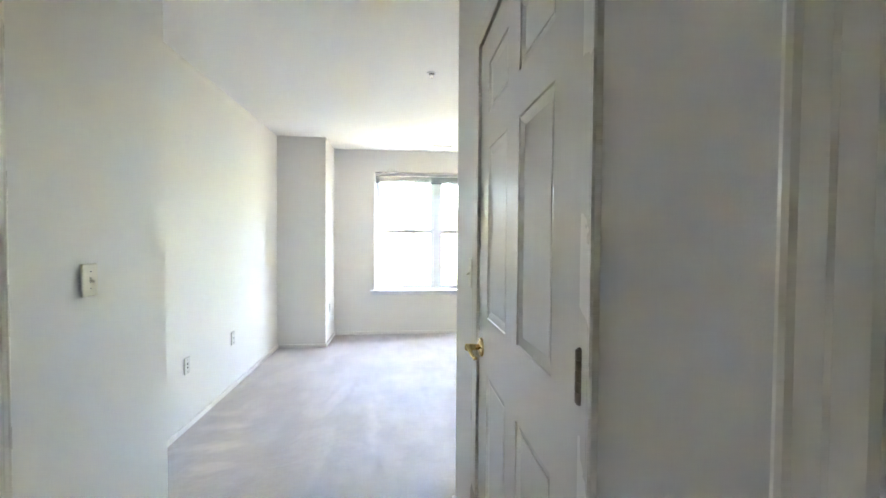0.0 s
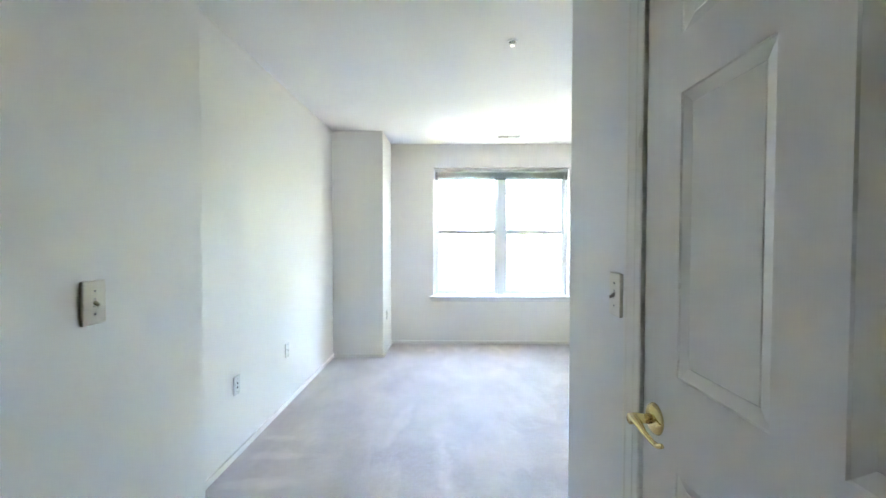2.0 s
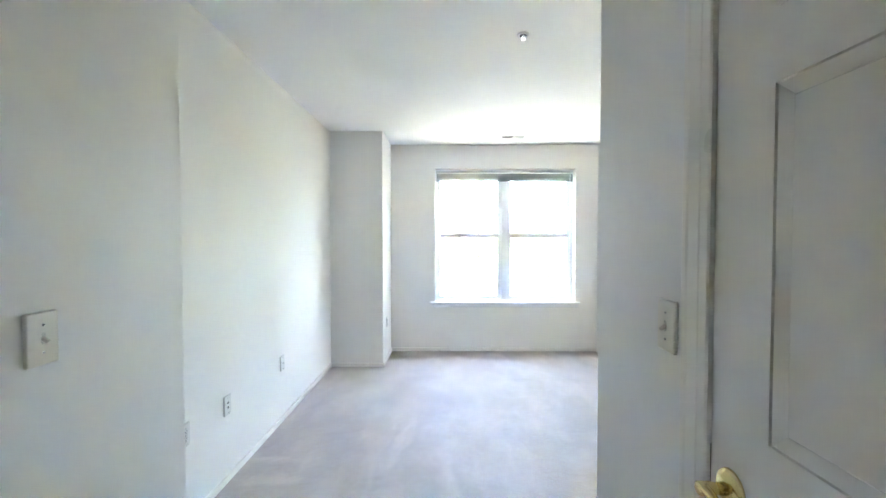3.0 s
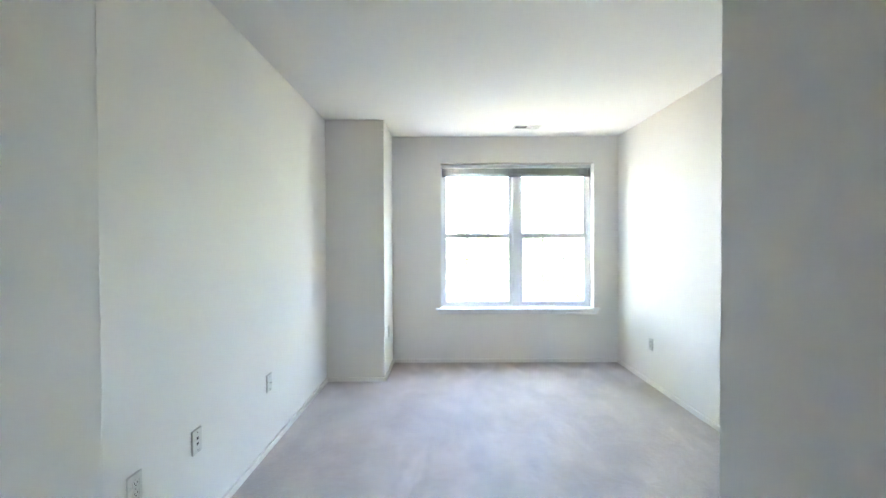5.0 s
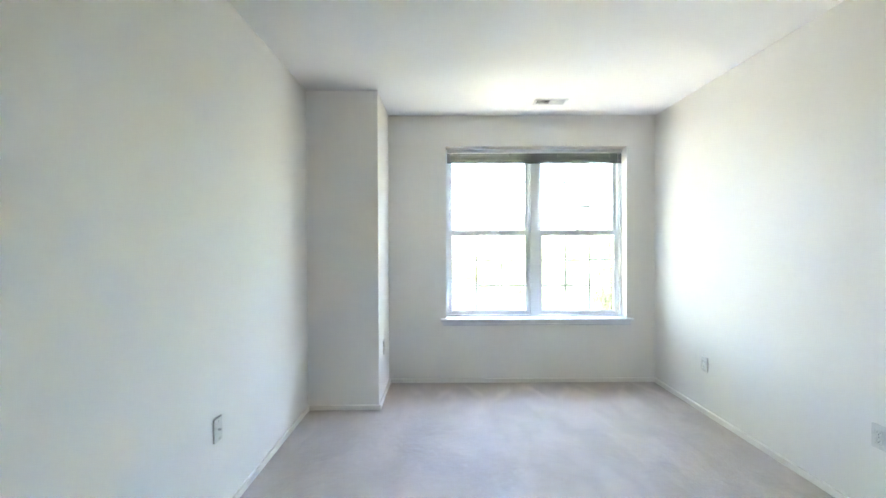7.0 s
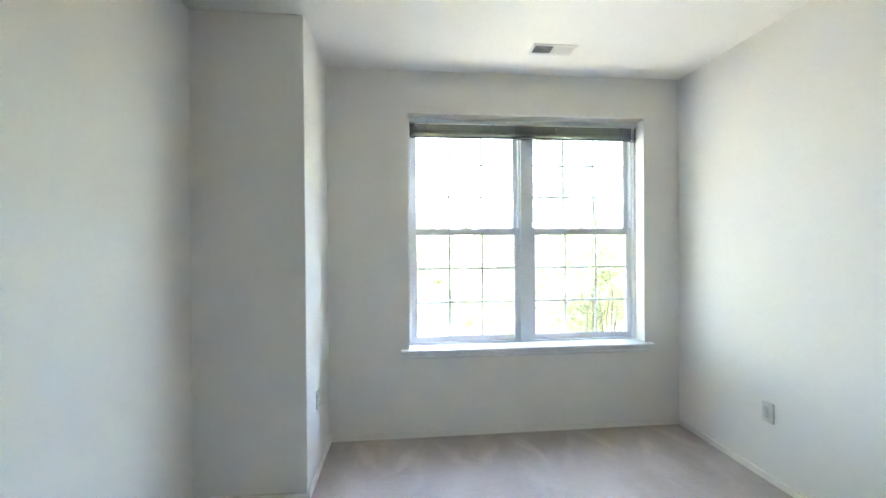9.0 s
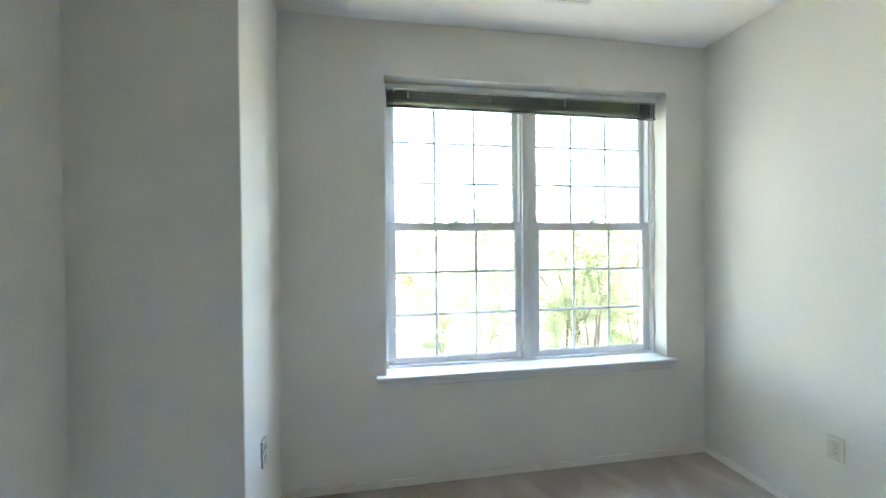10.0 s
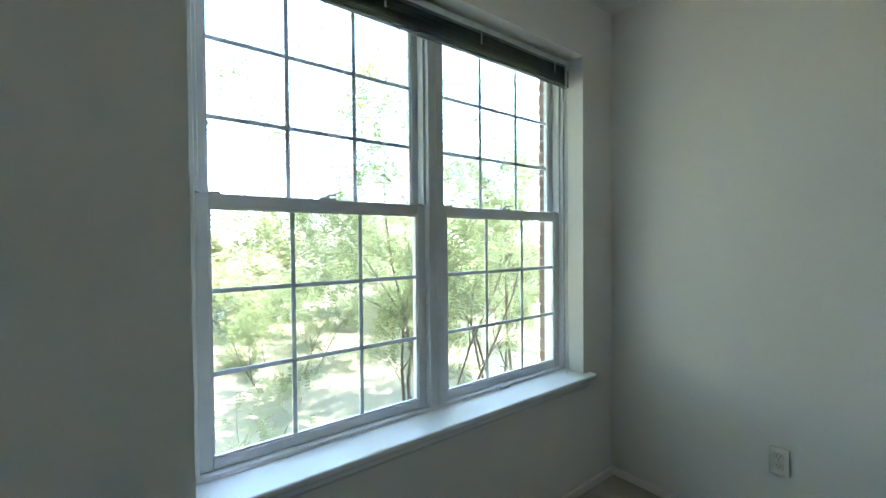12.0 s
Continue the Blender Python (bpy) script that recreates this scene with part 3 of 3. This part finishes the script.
# ceiling register
vent = thing("ceiling_vent", pose(0.395, 6.775, H), "white two-way metal ceiling register", "air vent")
bm = boxed((-0.142, 0.142), (-0.070, -0.048), (-0.007, 0), 0.003)
box(bm, (-0.142, 0.142), (0.048, 0.070), (-0.007, 0), 0.003)
box(bm, (-0.142, -0.122), (-0.048, 0.048), (-0.007, 0), 0.003)
box(bm, (0.122, 0.142), (-0.048, 0.048), (-0.007, 0), 0.003)
box(bm, (-0.005, 0.005), (-0.048, 0.048), (-0.006, 0), 0.001)
part("frame", bm, VENT, vent)
# flat sheet with the shade of an unbuilt duct put into its colour
part("backing", boxed((-0.122, 0.122), (-0.048, 0.048), (-0.0015, -0.0005)), DARK, vent, "near-black sheet for the duct shade behind the louvres")
for side, tilt in ((-1, 38), (1, -38)):
    blade = boxed((-0.0006, 0.0006), (-0.048, 0.048), (-0.0055, 0.0055))
    me = mesh_of("slat", blade, VENT)
    for i in range(11):
        s = new("slat", me)
        s.parent = vent
        s.matrix_basis = pose(side * (0.011 + i * 0.0105), 0, -0.0065, 0, tilt, 0)

# fire sprinkler
sp = thing("fire_sprinkler", pose(0.07, 4.42, H) @ Matrix.Diagonal((0.9, 0.9, 0.6, 1)), "white pendent fire sprinkler with chrome head", "sprinkler")
part("escutcheon", lathe(bmesh.new(), [(0.042, 0), (0.041, -0.006), (0.036, -0.014), (0.029, -0.014), (0.027, -0.004)], 28, "z"), VENT, sp, smooth=True)
# solid disc: the shade within the ring is put into its near-black colour
part("recess", lathe(bmesh.new(), [(0.024, -0.0122), (0.022, -0.0134), (0.006, -0.0134)], 24, "z"), DARK, sp, "near-black disc for the shade inside the ring")
part("body", lathe(bmesh.new(), [(0.013, -0.004), (0.013, -0.018), (0.008, -0.022)], 14, "z"), STEEL, sp)
for s in (-1, 1):
    part("yoke_arm", tube(bmesh.new(), [(s * 0.009, 0, -0.018), (s * 0.014, 0, -0.030), (s * 0.006, 0, -0.046)], [0.003] * 3, 8), STEEL, sp)
part("bulb", lathe(bmesh.new(), [(0.002, -0.021), (0.0028, -0.032), (0.002, -0.044)], 10, "z"), STEEL, sp)
part("deflector", lathe(bmesh.new(), [(0.004, -0.044), (0.017, -0.047), (0.017, -0.0485), (0.004, -0.0485)], 16, "z"), STEEL, sp)

# ---- outside ----
GZ = -1.6
bm = bmesh.new()
N = 48
rows = []
for i in range(N + 1):
    row = []
    for j in range(N + 1):
        u, v = i / N * 2 - 1, j / N * 2 - 1
        x, y = math.copysign(abs(u) ** 3, u) * 900, math.copysign(abs(v) ** 3, v) * 900 + 8
        rise = 0.0 if y < 12 else min(1.0, (y - 12) / 30) * 1.2
        row.append(bm.verts.new((x, y, GZ + rise + (0.15 * noise.noise((x * 0.15, y * 0.15, 0)) if y > 10 else 0))))
    rows.append(row)
for i in range(N):
    for j in range(N):
        bm.faces.new((rows[i][j], rows[i + 1][j], rows[i + 1][j + 1], rows[i][j + 1]))
solid("ground", bm, GROUND, "sunlit dry grass falling away outside the window", "ground", smooth=True)

fw = thing("outer_wall", pose(0, 0, 0), "red brick outer wall round the window opening", "brick wall", kind="structure")
bm = boxed((BL - 0.6, WX0 - 0.105), (7.402, 7.454), (GZ, H + 0.2))
box(bm, (WX1 + 0.105, BR + 0.6), (7.402, 7.454), (GZ, H + 0.2))
box(bm, (WX0 - 0.105, WX1 + 0.105), (7.402, 7.454), (GZ, 0.56))
box(bm, (WX0 - 0.105, WX1 + 0.105), (7.402, 7.454), (2.33, H + 0.2))
part("mortar_bed", bm, MORTAR, fw)
half = boxed((-0.0508, 0.0508), (-0.026, 0.026), (-0.029, 0.029), 0.003, 1)
half_me = mesh_of("brick", half, BRICK)
bm = boxed((WX0 - 0.104, WX0 - 0.006), (7.404, 7.452), (0.56, 2.33))
part("jamb_mortar", bm, MORTAR, fw)
part("jamb_mortar", boxed((WX1 + 0.006, WX1 + 0.104), (7.404, 7.452), (0.56, 2.33)), MORTAR, fw)
for x in (WX0 - 0.053, WX1 + 0.053):
    for i in range(26):
        b = new("brick", half_me)
        b.parent = fw
        b.matrix_basis = pose(x + random.uniform(-0.002, 0.002), 7.429 + random.uniform(-0.002, 0.002), 0.594 + i * 0.0677, 0, 0, random.uniform(-0.6, 0.6))


def tree(name, at, stems, height, spread, leaves, size, seed, mat, label, sides=6, lean=(0, 0)):
    """A tree of several tapering stems with limbs and pinnate leaves along the twigs."""
    rnd = random.Random(seed)
    t = thing(name, pose(*at), label, "tree")
    wood, tips = bmesh.new(), []

    def limb(p, d, length, r, depth):
        pts, rad = [p.copy()], [r]
        k = 5
        for i in range(k):
            d = (d + Vector((rnd.uniform(-1, 1), rnd.uniform(-1, 1), rnd.uniform(-0.5, 0.7))) * 0.22).normalized()
            p = p + d * length / k
            pts.append(p.copy()), rad.append(r * (1 - 0.78 * (i + 1) / k))
            if depth < 3 and i >= (1 if depth else 0):
                for _ in range(2 if depth else 1):
                    if rnd.random() < 0.75:
                        side = Vector((rnd.uniform(-1, 1), rnd.uniform(-1, 1), rnd.uniform(-0.25, 0.5))).normalized()
                        limb(p, (d * 0.55 + side * 0.8).normalized(), length * rnd.uniform(0.38, 0.6), rad[-1] * 0.6, depth + 1)
            if depth >= 1:
                tips.append((p.copy(), d.copy()))
        tube(wood, pts, rad, sides if depth < 2 else 3, caps=False)

    for s in range(stems):
        a = 2 * math.pi * (s + rnd.random() * 0.6) / stems
        d = Vector((math.cos(a) * spread + lean[0], math.sin(a) * spread + lean[1], 1)).normalized()
        limb(Vector((math.cos(a) * 0.12, math.sin(a) * 0.12, -0.1)), d, height * rnd.uniform(0.75, 1.0), 0.027 * height / 4, 0)
    part("trunk", wood, BARK, t, "thin forking stems and limbs", True)
    verts, faces = [], []
    for k in range(leaves):
        p, d = tips[rnd.randrange(len(tips))]
        p = p + Vector((rnd.gauss(0, 1), rnd.gauss(0, 1), rnd.gauss(0, 1))) * 0.07 * size
        d = Vector((rnd.uniform(-1, 1), rnd.uniform(-1, 1), rnd.uniform(-0.9, 0.3))).normalized()
        side = d.cross(Vector((0, 0, 1))).normalized()
        up = side.cross(d)
        side = (side + up * rnd.uniform(-0.5, 0.5)).normalized()
        n = 6
        for i in range(n):
            c = p + d * (0.034 * size * i) + Vector((0, 0, -0.0025 * size * i * i))
            for q in (-1, 1):
                e = c + (side * q * 0.036 + d * 0.012 + up * rnd.uniform(-0.008, 0.008)) * size
                w = d * 0.011 * size
                m1 = (c + e) / 2
                base = len(verts)
                verts += [c, m1 + w, e, m1 - w]
                faces.append((base, base + 1, base + 2, base + 3))
    me = bpy.data.meshes.new("crown")
    me.from_pydata([tuple(v) for v in verts], [], faces)
    me.materials.append(mat)
    crown = new("crown", me)
    crown.parent = t
    tagged(crown, "airy light-green feathery leaves", kind="stuff")
    return t


NEAR = "slender multi-stemmed tree with airy feathery light-green leaves"
tree("locust_tree", (2.9, 10.6, GZ), 5, 4.2, 0.34, 2000, 1.0, 3, LEAF, NEAR)
tree("locust_tree", (3.0, 11.6, GZ), 4, 5.4, 0.10, 7600, 1.15, 12, LEAF, NEAR)
shrub = tree("shrub", (5.2, 14.2, GZ - 0.4), 5, 2.9, 0.5, 3600, 1.1, 33, LEAF, "low spreading shrub with pale feathery leaves")
shrub["group"] = "shrubs below the window"
grove = tree("locust_tree", (4.5, 11.0, GZ), 4, 4.4, 0.28, 4600, 1.05, 15, LEAF, NEAR)
tree("twiggy_shrub", (0.4, 10.7, GZ), 4, 1.5, 0.55, 260, 0.9, 41, LEAF, "low twiggy half-bare shrub below the window")
FARL = "sunlit green tree at the far edge of the grass, leaves coloured pale for glare"
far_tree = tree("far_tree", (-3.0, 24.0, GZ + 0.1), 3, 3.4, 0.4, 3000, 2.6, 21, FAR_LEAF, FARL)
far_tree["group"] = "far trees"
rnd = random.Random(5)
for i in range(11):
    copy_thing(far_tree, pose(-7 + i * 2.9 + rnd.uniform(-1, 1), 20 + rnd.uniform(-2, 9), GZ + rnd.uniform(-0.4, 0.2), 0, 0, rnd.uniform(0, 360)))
for i in range(6):
    copy_thing(shrub, pose(2.2 + i * 1.7 + rnd.uniform(-0.7, 0.7), 15.5 + rnd.uniform(-1.2, 3.5), GZ + rnd.uniform(-0.9, -0.3), 0, 0, rnd.uniform(0, 360)))
# added trees, out of view, that block sky light from the east wall
for x, y, turn, size in ((-3.6, 12.6, 80, 1.7), (-5.6, 11.6, 200, 2.0), (-8.0, 11.2, 310, 1.9), (-6.6, 14.4, 20, 2.2), (-4.4, 15.6, 140, 2.1), (-10.5, 12.4, 260, 2.2), (-9.4, 9.6, 55, 1.8)):
    copy_thing(grove, pose(x, y, GZ, 0, 0, turn) @ Matrix.Scale(size, 4))
